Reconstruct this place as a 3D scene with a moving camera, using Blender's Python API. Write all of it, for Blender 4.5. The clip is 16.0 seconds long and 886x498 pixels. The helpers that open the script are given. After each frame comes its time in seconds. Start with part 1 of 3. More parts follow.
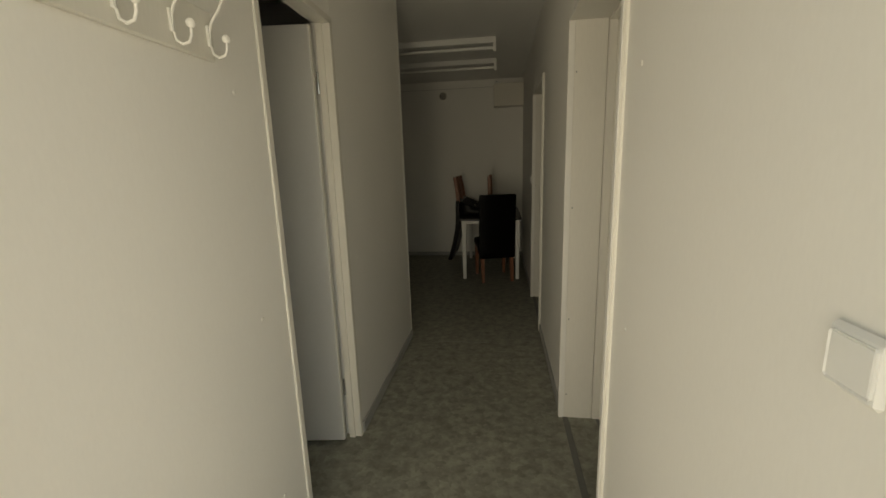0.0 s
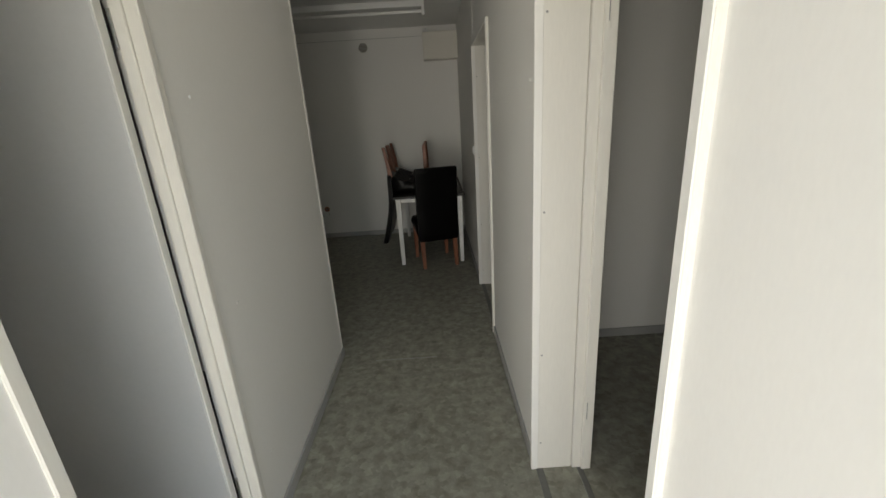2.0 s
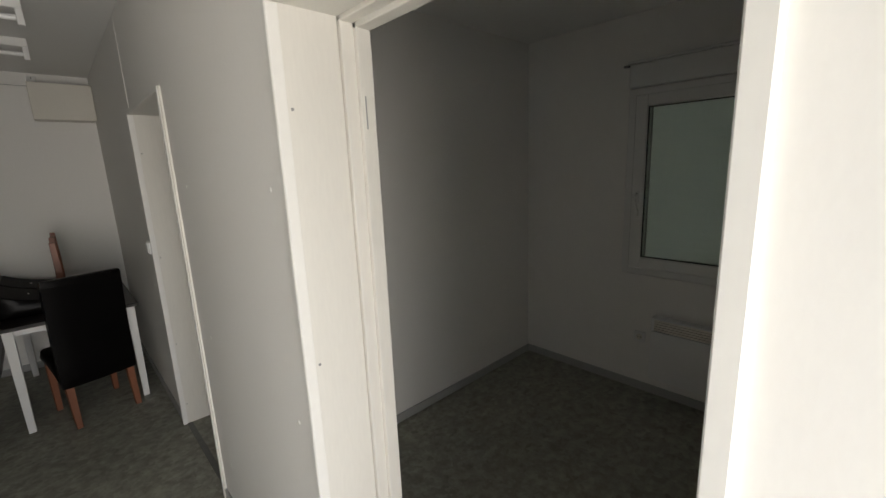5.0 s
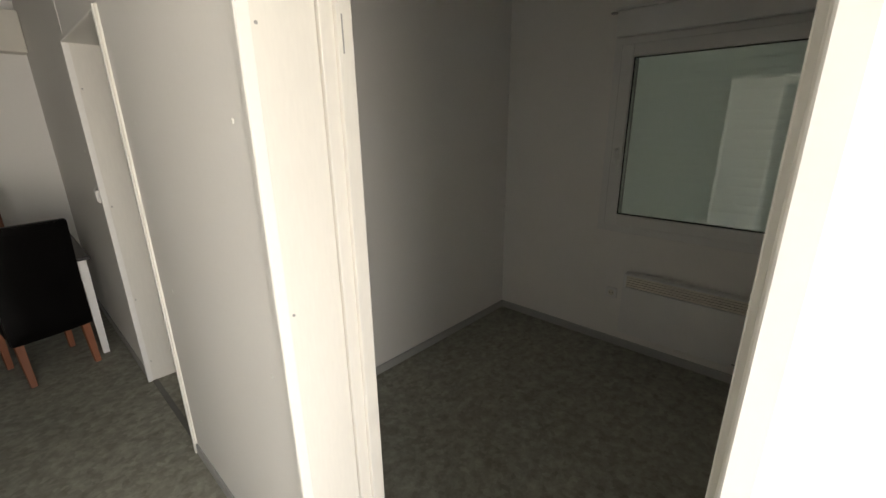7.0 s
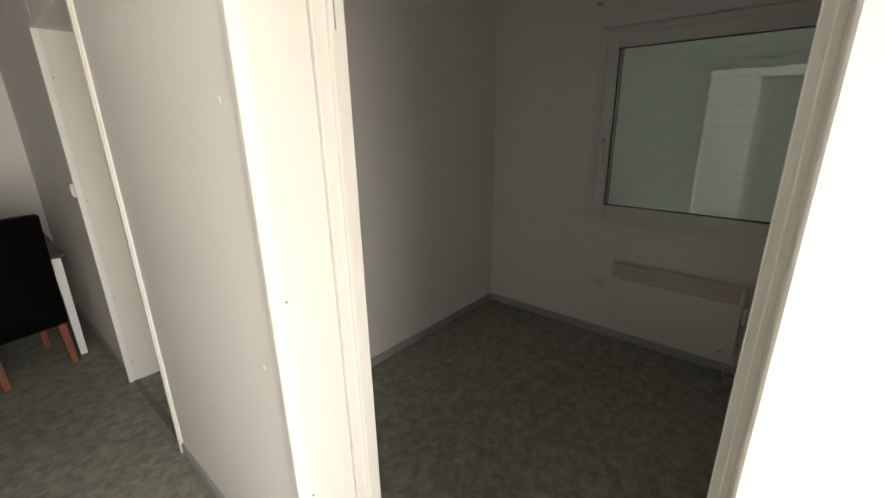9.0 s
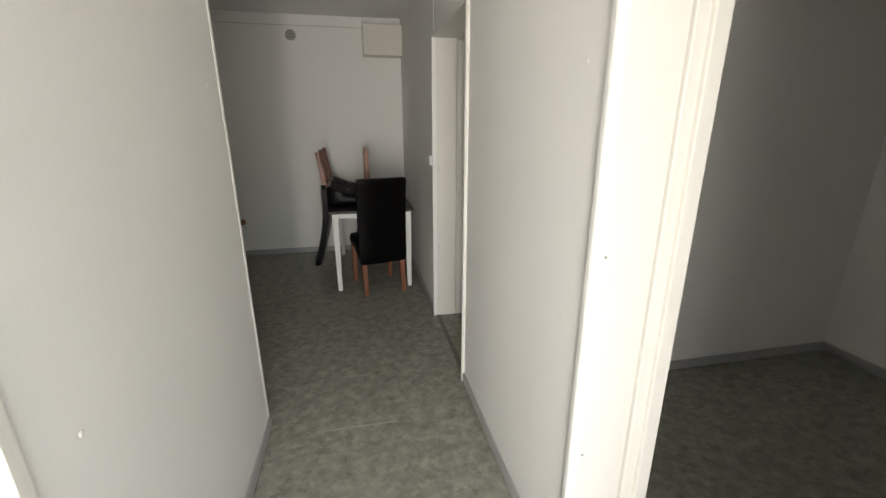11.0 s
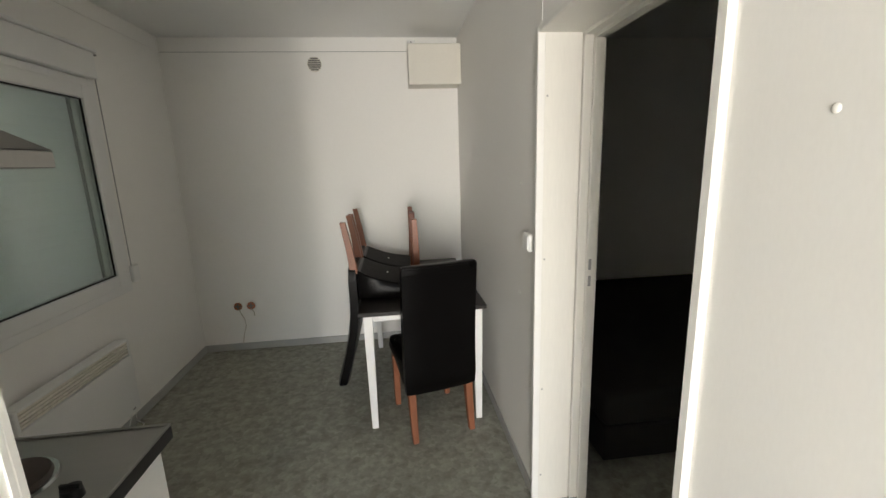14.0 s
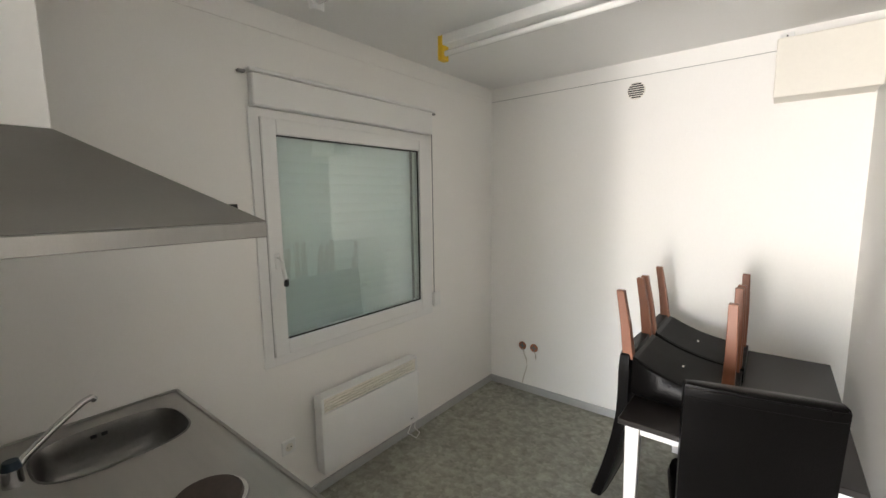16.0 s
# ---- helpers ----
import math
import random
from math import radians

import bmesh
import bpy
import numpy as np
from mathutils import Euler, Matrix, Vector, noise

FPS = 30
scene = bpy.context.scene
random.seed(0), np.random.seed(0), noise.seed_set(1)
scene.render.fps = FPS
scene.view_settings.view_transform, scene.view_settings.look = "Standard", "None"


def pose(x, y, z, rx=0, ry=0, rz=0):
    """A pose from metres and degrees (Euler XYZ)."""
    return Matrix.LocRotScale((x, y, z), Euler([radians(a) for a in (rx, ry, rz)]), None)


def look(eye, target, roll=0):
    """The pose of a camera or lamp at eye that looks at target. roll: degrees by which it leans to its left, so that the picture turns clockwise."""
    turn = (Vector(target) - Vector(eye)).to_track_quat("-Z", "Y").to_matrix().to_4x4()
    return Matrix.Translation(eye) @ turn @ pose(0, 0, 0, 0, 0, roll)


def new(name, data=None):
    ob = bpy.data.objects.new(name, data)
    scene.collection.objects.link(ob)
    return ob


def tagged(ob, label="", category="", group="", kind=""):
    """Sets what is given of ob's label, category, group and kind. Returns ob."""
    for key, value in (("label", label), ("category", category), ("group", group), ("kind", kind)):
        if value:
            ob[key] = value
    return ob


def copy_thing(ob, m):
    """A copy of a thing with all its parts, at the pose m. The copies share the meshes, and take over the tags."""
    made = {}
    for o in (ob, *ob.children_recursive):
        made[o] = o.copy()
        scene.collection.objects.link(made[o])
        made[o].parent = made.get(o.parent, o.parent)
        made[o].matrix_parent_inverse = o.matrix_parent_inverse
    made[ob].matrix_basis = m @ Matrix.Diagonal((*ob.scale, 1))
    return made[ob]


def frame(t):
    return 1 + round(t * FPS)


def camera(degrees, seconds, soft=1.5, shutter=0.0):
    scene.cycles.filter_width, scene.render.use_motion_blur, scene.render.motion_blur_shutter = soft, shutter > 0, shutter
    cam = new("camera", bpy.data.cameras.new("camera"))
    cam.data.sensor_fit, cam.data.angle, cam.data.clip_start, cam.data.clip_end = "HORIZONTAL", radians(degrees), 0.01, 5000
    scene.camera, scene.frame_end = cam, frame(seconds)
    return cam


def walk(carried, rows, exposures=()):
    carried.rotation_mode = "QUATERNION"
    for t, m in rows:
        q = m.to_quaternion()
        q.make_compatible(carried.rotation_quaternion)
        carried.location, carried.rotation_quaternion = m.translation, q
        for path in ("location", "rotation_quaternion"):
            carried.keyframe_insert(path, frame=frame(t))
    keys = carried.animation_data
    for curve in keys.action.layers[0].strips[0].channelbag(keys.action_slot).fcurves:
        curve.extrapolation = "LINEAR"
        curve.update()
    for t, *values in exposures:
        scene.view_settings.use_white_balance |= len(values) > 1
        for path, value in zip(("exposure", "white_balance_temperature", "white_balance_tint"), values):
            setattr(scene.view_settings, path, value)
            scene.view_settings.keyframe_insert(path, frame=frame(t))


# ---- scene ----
cam = camera(94.3, 16.0)
PATH = [
    (0, (0.089, 1.159, 1.379), (-0.185, 3.099, 0.977), -1.8),
    (0.5, (-0.015, 1.345, 1.391), (-0.185, 3.298, 0.996), -1.8),
    (1, (-0.050, 1.465, 1.411), (-0.085, 3.418, 0.984), -1.5),
    (1.5, (-0.018, 1.642, 1.401), (-0.029, 3.578, 0.901), -2.0),
    (2, (0.071, 1.837, 1.493), (0.081, 3.741, 0.881), -3.6),
    (2.5, (0.071, 1.900, 1.549), (0.286, 3.793, 0.939), -1.9),
    (3, (-0.016, 2.002, 1.586), (0.566, 3.840, 1.057), 0.5),
    (3.5, (-0.096, 2.086, 1.609), (0.846, 3.788, 1.141), -0.6),
    (4, (-0.039, 2.169, 1.641), (1.131, 3.753, 1.292), -1.5),
    (6.5, (0.027, 2.389, 1.640), (1.435, 3.703, 1.102), -1.8),
    (7, (0.032, 2.374, 1.589), (1.430, 3.678, 1.000), -0.7),
    (7.5, (0.041, 2.402, 1.602), (1.553, 3.616, 1.098), -0.3),
    (8, (0.032, 2.412, 1.617), (1.640, 3.493, 1.123), -1.3),
    (10.5, (-0.053, 2.378, 1.429), (0.649, 4.083, 0.655), -0.1),
    (11, (-0.126, 2.415, 1.455), (0.260, 4.285, 0.876), -0.1),
    (11.5, (-0.149, 2.560, 1.486), (0.076, 4.484, 0.995), -0.6),
    (12, (-0.212, 2.812, 1.519), (0.046, 4.748, 1.085), 0.2),
    (12.5, (-0.203, 3.021, 1.522), (0.035, 4.957, 1.08), -1.0),
    (13, (-0.149, 3.322, 1.527), (0.126, 5.263, 1.135), -0.5),
    (13.5, (-0.103, 3.549, 1.54), (0.199, 5.493, 1.182), -1.6),
    (14, (-0.147, 3.778, 1.545), (0.073, 5.724, 1.137), -1.9),
    (14.5, (-0.125, 3.941, 1.576), (-0.199, 5.9, 1.182), -2.5),
    (15, (0.024, 4.101, 1.626), (-0.502, 6.008, 1.332), -3.0),
    (15.5, (0.105, 4.222, 1.639), (-0.841, 5.97, 1.415), -3.0),
    (16, (0.063, 4.298, 1.651), (-1.185, 5.841, 1.403), -0.8),
]
EXPOSURES = [(0.0, 0.72, 9300, 6), (0.5, 0.9, 6450, 11), (1.0, 1.2, 6500, 10), (1.5, 1.7, 6700, 9), (2.0, 1.85, 7050, 9), (2.5, 1.98, 7150, 9), (3.0, 2.17, 7150, 12), (4.0, 1.98, 6850, 12), (6.5, 2.75, 7150, 13),
             (8.0, 2.72, 7400, 13), (10.5, 3.2, 7000, 12), (11.5, 2.7, 6850, 11), (12.5, 3.15, 6950, 11), (13.5, 3.55, 6850, 10), (14.5, 4.22, 7000, 13), (15.0, 4.4, 7000, 14), (16.0, 4.78, 6750, 14)]

walk(cam, [(t, look(eye, goal, roll)) for t, eye, goal, roll in PATH], EXPOSURES)

# ---- light ----
world = bpy.data.worlds.new("sky")
scene.world = world
world.use_nodes = True
sky = world.node_tree.nodes.new("ShaderNodeTexSky")
sky.sky_type, sky.sun_disc = "NISHITA", False
sky.sun_elevation, sky.sun_rotation = radians(38), radians(92)
world.node_tree.nodes["Background"].inputs["Strength"].default_value = 0.09
world.node_tree.links.new(sky.outputs[0], world.node_tree.nodes["Background"].inputs[0])
sun_data = bpy.data.lights.new("sun", "SUN")
sun_data.energy, sun_data.angle, sun_data.color = 3.0, radians(0.5), (1.0, 0.95, 0.87)
sun = new("sun", sun_data)
sun.matrix_world = look((8, 0.7, 6.2), (0, 1, 0))
# daylight from the yard, slanting in through the open entrance
day_data = bpy.data.lights.new("entrance_daylight", "AREA")
day_data.shape, day_data.size, day_data.size_y = "RECTANGLE", 0.9, 2.0
day_data.energy, day_data.color, day_data.spread = 4.6, (1.0, 0.965, 0.925), radians(98)
day = new("entrance_daylight", day_data)
day.matrix_world = look((-0.72, 0.6, 0.9), (-0.66, 3.0, 0.9))
# broad skylight in the entrance opening
sky_data = bpy.data.lights.new("entrance_skylight", "AREA")
sky_data.shape, sky_data.size, sky_data.size_y = "RECTANGLE", 0.95, 2.0
sky_data.energy, sky_data.color = 3.2, (0.95, 0.97, 0.985)
skylight = new("entrance_skylight", sky_data)
skylight.matrix_world = look((-0.08, 0.95, 1.03), (-0.08, 3.0, 1.03))


# ---- materials ----
def mat(name, color, rough=0.5, metal=0.0, vary=0.06, scale=3.0, grain=60.0, bump=0.03, spec=0.5, dirt=0.0, stretch=(1, 1, 1), aniso=0.0):
    """Painted, plastic, wood or metal surface with large stains, fine grain and a slight relief."""
    m = bpy.data.materials.new(name)
    m.use_nodes = True
    nt = m.node_tree
    b = nt.nodes["Principled BSDF"]
    tc = nt.nodes.new("ShaderNodeTexCoord")
    mp = nt.nodes.new("ShaderNodeMapping")
    mp.inputs["Scale"].default_value = stretch
    nt.links.new(tc.outputs["Object"], mp.inputs[0])
    big, fine = nt.nodes.new("ShaderNodeTexNoise"), nt.nodes.new("ShaderNodeTexNoise")
    big.inputs["Scale"].default_value, big.inputs["Detail"].default_value = scale, 5
    fine.inputs["Scale"].default_value, fine.inputs["Detail"].default_value = grain, 3
    for n in (big, fine):
        nt.links.new(mp.outputs[0], n.inputs["Vector"])
    add = nt.nodes.new("ShaderNodeMath")
    add.operation = "MULTIPLY_ADD"
    add.inputs[1].default_value = 0.45
    nt.links.new(fine.outputs["Fac"], add.inputs[0])
    half = nt.nodes.new("ShaderNodeMath")
    half.operation = "MULTIPLY"
    half.inputs[1].default_value = 0.55
    nt.links.new(big.outputs["Fac"], half.inputs[0])
    nt.links.new(half.outputs[0], add.inputs[2])
    ramp = nt.nodes.new("ShaderNodeValToRGB")
    c = Vector(color)
    ramp.color_ramp.elements[0].position, ramp.color_ramp.elements[1].position = 0.3, 0.7
    ramp.color_ramp.elements[0].color = (*(c * (1 - vary - dirt)), 1)
    ramp.color_ramp.elements[1].color = (*[min(1, v * (1 + vary)) for v in c], 1)
    nt.links.new(add.outputs[0], ramp.inputs[0])
    nt.links.new(ramp.outputs[0], b.inputs["Base Color"])
    rr = nt.nodes.new("ShaderNodeMapRange")
    rr.inputs["To Min"].default_value, rr.inputs["To Max"].default_value = max(0.03, rough - 0.08), min(1, rough + 0.1)
    nt.links.new(big.outputs["Fac"], rr.inputs["Value"])
    nt.links.new(rr.outputs[0], b.inputs["Roughness"])
    b.inputs["Metallic"].default_value = metal
    b.inputs["Specular IOR Level"].default_value = spec
    if aniso:
        b.inputs["Anisotropic"].default_value = aniso
    bp = nt.nodes.new("ShaderNodeBump")
    bp.inputs["Strength"].default_value, bp.inputs["Distance"].default_value = 1.0, bump * 0.01
    nt.links.new(fine.outputs["Fac"], bp.inputs["Height"])
    nt.links.new(bp.outputs[0], b.inputs["Normal"])
    return m


def floor_mat():
    """Grey vinyl with a mottled chip pattern a few centimetres wide."""
    m = bpy.data.materials.new("mottled_vinyl")
    m.use_nodes = True
    nt = m.node_tree
    b = nt.nodes["Principled BSDF"]
    tc = nt.nodes.new("ShaderNodeTexCoord")
    warp = nt.nodes.new("ShaderNodeTexNoise")
    warp.inputs["Scale"].default_value, warp.inputs["Detail"].default_value = 30, 3
    nt.links.new(tc.outputs["Object"], warp.inputs["Vector"])
    mixv = nt.nodes.new("ShaderNodeMix")
    mixv.data_type = "VECTOR"
    mixv.inputs["Factor"].default_value = 0.035
    nt.links.new(tc.outputs["Object"], mixv.inputs["A"])
    nt.links.new(warp.outputs["Color"], mixv.inputs["B"])
    chips = nt.nodes.new("ShaderNodeTexVoronoi")
    chips.inputs["Scale"].default_value = 36
    nt.links.new(mixv.outputs["Result"], chips.inputs["Vector"])
    sep = nt.nodes.new("ShaderNodeSeparateColor")
    nt.links.new(chips.outputs["Color"], sep.inputs[0])
    soft = nt.nodes.new("ShaderNodeTexNoise")
    soft.inputs["Scale"].default_value, soft.inputs["Detail"].default_value, soft.inputs["Roughness"].default_value = 15, 9, 0.66
    nt.links.new(tc.outputs["Object"], soft.inputs["Vector"])
    mul = nt.nodes.new("ShaderNodeMath")
    mul.operation = "MULTIPLY_ADD"
    mul.inputs[1].default_value = 0.2
    nt.links.new(sep.outputs[0], mul.inputs[0])
    nt.links.new(soft.outputs["Fac"], mul.inputs[2])
    ramp = nt.nodes.new("ShaderNodeValToRGB")
    e = ramp.color_ramp.elements
    e[0].position, e[1].position = 0.38, 0.84
    e[0].color, e[1].color = (0.205, 0.201, 0.163, 1), (0.42, 0.415, 0.35, 1)
    mid = e.new(0.6)
    mid.color = (0.30, 0.296, 0.245, 1)
    nt.links.new(mul.outputs[0], ramp.inputs[0])
    worn = nt.nodes.new("ShaderNodeTexNoise")
    worn.inputs["Scale"].default_value, worn.inputs["Detail"].default_value = 1.6, 4
    nt.links.new(tc.outputs["Object"], worn.inputs["Vector"])
    dim = nt.nodes.new("ShaderNodeMapRange")
    dim.inputs["To Min"].default_value, dim.inputs["To Max"].default_value = 0.85, 1.12
    nt.links.new(worn.outputs["Fac"], dim.inputs["Value"])
    sc = nt.nodes.new("ShaderNodeVectorMath")
    sc.operation = "SCALE"
    nt.links.new(ramp.outputs[0], sc.inputs[0])
    nt.links.new(dim.outputs[0], sc.inputs["Scale"])
    nt.links.new(sc.outputs[0], b.inputs["Base Color"])
    rr = nt.nodes.new("ShaderNodeMapRange")
    rr.inputs["To Min"].default_value, rr.inputs["To Max"].default_value = 0.38, 0.6
    nt.links.new(worn.outputs["Fac"], rr.inputs["Value"])
    nt.links.new(rr.outputs[0], b.inputs["Roughness"])
    b.inputs["Specular IOR Level"].default_value = 0.4
    bp = nt.nodes.new("ShaderNodeBump")
    bp.inputs["Distance"].default_value, bp.inputs["Strength"].default_value = 0.0006, 0.6
    nt.links.new(soft.outputs["Fac"], bp.inputs["Height"])
    nt.links.new(bp.outputs[0], b.inputs["Normal"])
    return m


def glass_mat():
    m = bpy.data.materials.new("double_glazing")
    m.use_nodes = True
    nt = m.node_tree
    nt.nodes.remove(nt.nodes["Principled BSDF"])
    tr, gl, mx = nt.nodes.new("ShaderNodeBsdfTransparent"), nt.nodes.new("ShaderNodeBsdfGlossy"), nt.nodes.new("ShaderNodeMixShader")
    tr.inputs[0].default_value = (0.90, 0.945, 0.92, 1)
    gl.inputs["Roughness"].default_value = 0.02
    lw = nt.nodes.new("ShaderNodeLayerWeight")
    lw.inputs["Blend"].default_value = 0.5
    pw, sc = nt.nodes.new("ShaderNodeMath"), nt.nodes.new("ShaderNodeMath")
    pw.operation, sc.operation = "POWER", "MULTIPLY_ADD"
    pw.inputs[1].default_value, sc.inputs[1].default_value, sc.inputs[2].default_value = 4.0, 0.8, 0.10
    nt.links.new(lw.outputs["Facing"], pw.inputs[0])
    nt.links.new(pw.outputs[0], sc.inputs[0])
    nt.links.new(sc.outputs[0], mx.inputs[0])
    nt.links.new(tr.outputs[0], mx.inputs[1])
    nt.links.new(gl.outputs[0], mx.inputs[2])
    nt.links.new(mx.outputs[0], nt.nodes["Material Output"].inputs[0])
    return m


WALL = mat("wall_panel_white", (0.885, 0.872, 0.836), 0.5, vary=0.02, scale=1.4, grain=160, bump=0.012, spec=0.35, stretch=(1, 1, 0.35))
CEIL = mat("ceiling_panel", (0.83, 0.83, 0.81), 0.45, vary=0.03, scale=1.2, grain=80)
TRIM = mat("cream_lining", (0.78, 0.76, 0.70), 0.4, vary=0.03, scale=5, grain=120, dirt=0.02, stretch=(1, 1, 0.15))
EDGE = mat("white_profile", (0.84, 0.83, 0.79), 0.38, vary=0.02, scale=8)
LEAF = mat("grey_white_door", (0.68, 0.68, 0.67), 0.45, vary=0.025, scale=2, grain=70)
FLOOR = floor_mat()
BASE = mat("grey_plastic_skirting", (0.42, 0.42, 0.41), 0.45, vary=0.06, scale=10)
STRIP = mat("dark_threshold", (0.16, 0.16, 0.15), 0.5, vary=0.12, scale=15)
GROUND = mat("pale_gravel", (0.36, 0.34, 0.30), 0.9, vary=0.2, scale=0.8, grain=40, bump=0.6)
PVC = mat("white_pvc", (0.83, 0.83, 0.81), 0.32, vary=0.015, scale=6)
SHUT = mat("shutter_slat", (0.84, 0.86, 0.85), 0.5, vary=0.04, scale=4)
def pass_light(m, share):
    """Thin plastic that lets a little of the daylight behind it through."""
    nt = m.node_tree
    tl, mx = nt.nodes.new("ShaderNodeBsdfTranslucent"), nt.nodes.new("ShaderNodeMixShader")
    tl.inputs[0].default_value = (0.84, 0.88, 0.85, 1)
    mx.inputs[0].default_value = share
    nt.links.new(nt.nodes["Principled BSDF"].outputs[0], mx.inputs[1])
    nt.links.new(tl.outputs[0], mx.inputs[2])
    nt.links.new(mx.outputs[0], nt.nodes["Material Output"].inputs[0])


pass_light(SHUT, 0.075)
GASKET = mat("black_gasket", (0.02, 0.02, 0.02), 0.6, vary=0.1)
GLASS = glass_mat()
ENAMEL = mat("white_enamel", (0.82, 0.82, 0.80), 0.35, vary=0.02, scale=5)
GRILLE = mat("brown_core", (0.36, 0.29, 0.21), 0.5, vary=0.06, scale=20)
SLAT = mat("yellowed_slat", (0.82, 0.78, 0.69), 0.45, vary=0.1, scale=8)
LEATHER = mat("black_leatherette", (0.0032, 0.0028, 0.0027), 0.3, vary=0.25, scale=7, grain=160, bump=0.08, spec=0.1)
MATTRESS = mat("black_mattress_cover", (0.014, 0.0136, 0.0134), 0.85, vary=0.15, scale=9, grain=300, bump=0.1)
CLOTH = mat("black_underside_cloth", (0.004, 0.0038, 0.0037), 0.85, vary=0.15, scale=9, grain=300, bump=0.1)
WOOD = mat("reddish_wood", (0.235, 0.085, 0.042), 0.42, vary=0.16, scale=9, grain=45, bump=0.05, stretch=(1, 1, 0.12))
TOP = mat("dark_tabletop", (0.014, 0.011, 0.010), 0.4, spec=0.35, vary=0.2, scale=6, grain=90, stretch=(1, 0.15, 1))
TLEG = mat("white_table_paint", (0.82, 0.81, 0.79), 0.4, vary=0.02)
STEEL = mat("brushed_steel", (0.46, 0.45, 0.43), 0.38, metal=1.0, vary=0.06, scale=4, grain=150, stretch=(1, 12, 1), bump=0.02)
# same steel as the worktop, darkened in colour for the shade inside the basin
SHADEBASIN = mat("shaded_basin_steel", (0.22, 0.215, 0.205), 0.4, metal=1.0, vary=0.1, scale=6, grain=90, bump=0.03)
# canopy steel, its colour lowered for the dark room it reflects; rim stays STEEL
HOODDIM = mat("dimmed_hood_steel", (0.27, 0.26, 0.245), 0.36, metal=1.0, vary=0.05, scale=3, grain=130, stretch=(1, 1, 10), bump=0.02)
CHROME = mat("chrome", (0.62, 0.62, 0.62), 0.15, metal=1.0, vary=0.03)
BLACK = mat("black_plastic", (0.02, 0.02, 0.021), 0.3, vary=0.1)
IRON = mat("brown_hotplate", (0.05, 0.036, 0.030), 0.6, vary=0.25, scale=25)
YELLOW = mat("yellow_tape", (0.80, 0.52, 0.02), 0.45, vary=0.06)
TUBE = mat("dead_fluorescent_tube", (0.85, 0.85, 0.83), 0.18, vary=0.01)
COPPER = mat("orange_socket_box", (0.42, 0.15, 0.075), 0.55, vary=0.15, scale=40)
VENTM = mat("grey_vent", (0.30, 0.30, 0.29), 0.5, vary=0.08)
PALEBOX = mat("ivory_box", (0.76, 0.73, 0.65), 0.42, vary=0.025)
BLUE = mat("dark_blue_cap", (0.012, 0.035, 0.06), 0.35, vary=0.1)
WEAR = mat("pale_scuff", (0.42, 0.415, 0.40), 0.6, vary=0.2, scale=40)


# ---- mesh helpers ----
def box(bm, x0, x1, y0, y1, z0, z1, bev=0.0, seg=1):
    r = bmesh.ops.create_cube(bm, size=1.0)
    bmesh.ops.scale(bm, vec=(x1 - x0, y1 - y0, z1 - z0), verts=r["verts"])
    bmesh.ops.translate(bm, vec=((x0 + x1) / 2, (y0 + y1) / 2, (z0 + z1) / 2), verts=r["verts"])
    if bev:
        edges = list({e for v in r["verts"] for e in v.link_edges})
        bmesh.ops.bevel(bm, geom=edges, offset=bev, segments=seg, affect="EDGES", profile=0.5)


def rod(bm, a, b, r0, r1=None, seg=12):
    a, b = Vector(a), Vector(b)
    r1 = r0 if r1 is None else r1
    m = Matrix.Translation((a + b) / 2) @ (b - a).to_track_quat("Z", "Y").to_matrix().to_4x4()
    bmesh.ops.create_cone(bm, cap_ends=True, segments=seg, radius1=r0, radius2=r1, depth=(b - a).length, matrix=m)


def tube(bm, pts, r, seg=8):
    """A bent round bar through the points, closed at both ends."""
    pts = [Vector(p) for p in pts]
    rings = []
    for i, p in enumerate(pts):
        d = (pts[min(i + 1, len(pts) - 1)] - pts[max(i - 1, 0)]).normalized()
        q = d.to_track_quat("Z", "Y")
        rings.append([bm.verts.new(p + q @ Vector((r * math.cos(2 * math.pi * k / seg), r * math.sin(2 * math.pi * k / seg), 0))) for k in range(seg)])
    for u, v in zip(rings, rings[1:]):
        for k in range(seg):
            bm.faces.new((u[k], u[(k + 1) % seg], v[(k + 1) % seg], v[k]))
    bm.faces.new(rings[0][::-1])
    bm.faces.new(rings[-1])


def loft(bm, rings):
    """Skin over equal rings of points, capped."""
    rv = [[bm.verts.new(p) for p in r] for r in rings]
    n = len(rv[0])
    for u, v in zip(rv, rv[1:]):
        for k in range(n):
            bm.faces.new((u[k], u[(k + 1) % n], v[(k + 1) % n], v[k]))
    bm.faces.new(rv[0][::-1])
    bm.faces.new(rv[-1])


def done(name, bm, material, parent=None, smooth=False, at=None):
    bmesh.ops.recalc_face_normals(bm, faces=bm.faces)
    me = bpy.data.meshes.new(name)
    bm.to_mesh(me)
    bm.free()
    me.materials.append(material)
    if smooth:
        for p in me.polygons:
            p.use_smooth = True
        me.set_sharp_from_angle(angle=radians(40))
    ob = new(name, me)
    if parent:
        ob.parent = parent
    if at is not None:
        ob.matrix_basis = at
    return ob


def boxes(name, material, dims, parent=None, bev=0.0, at=None):
    bm = bmesh.new()
    for d in dims:
        box(bm, *d, bev=bev)
    return done(name, bm, material, parent, at=at)


def empty(name, m, label, category, group="", kind=""):
    ob = new(name)
    ob.empty_display_size = 0.1
    ob.matrix_basis = m
    return tagged(ob, label, category, group, kind)


# ---- structure ----
XL, XR, XW, XE = -0.634, 0.42, -1.85, 2.878
Y0, YF, H = 1.485, 7.334, 2.535
DOORS = ((2.392, 3.250), (4.470, 5.345))


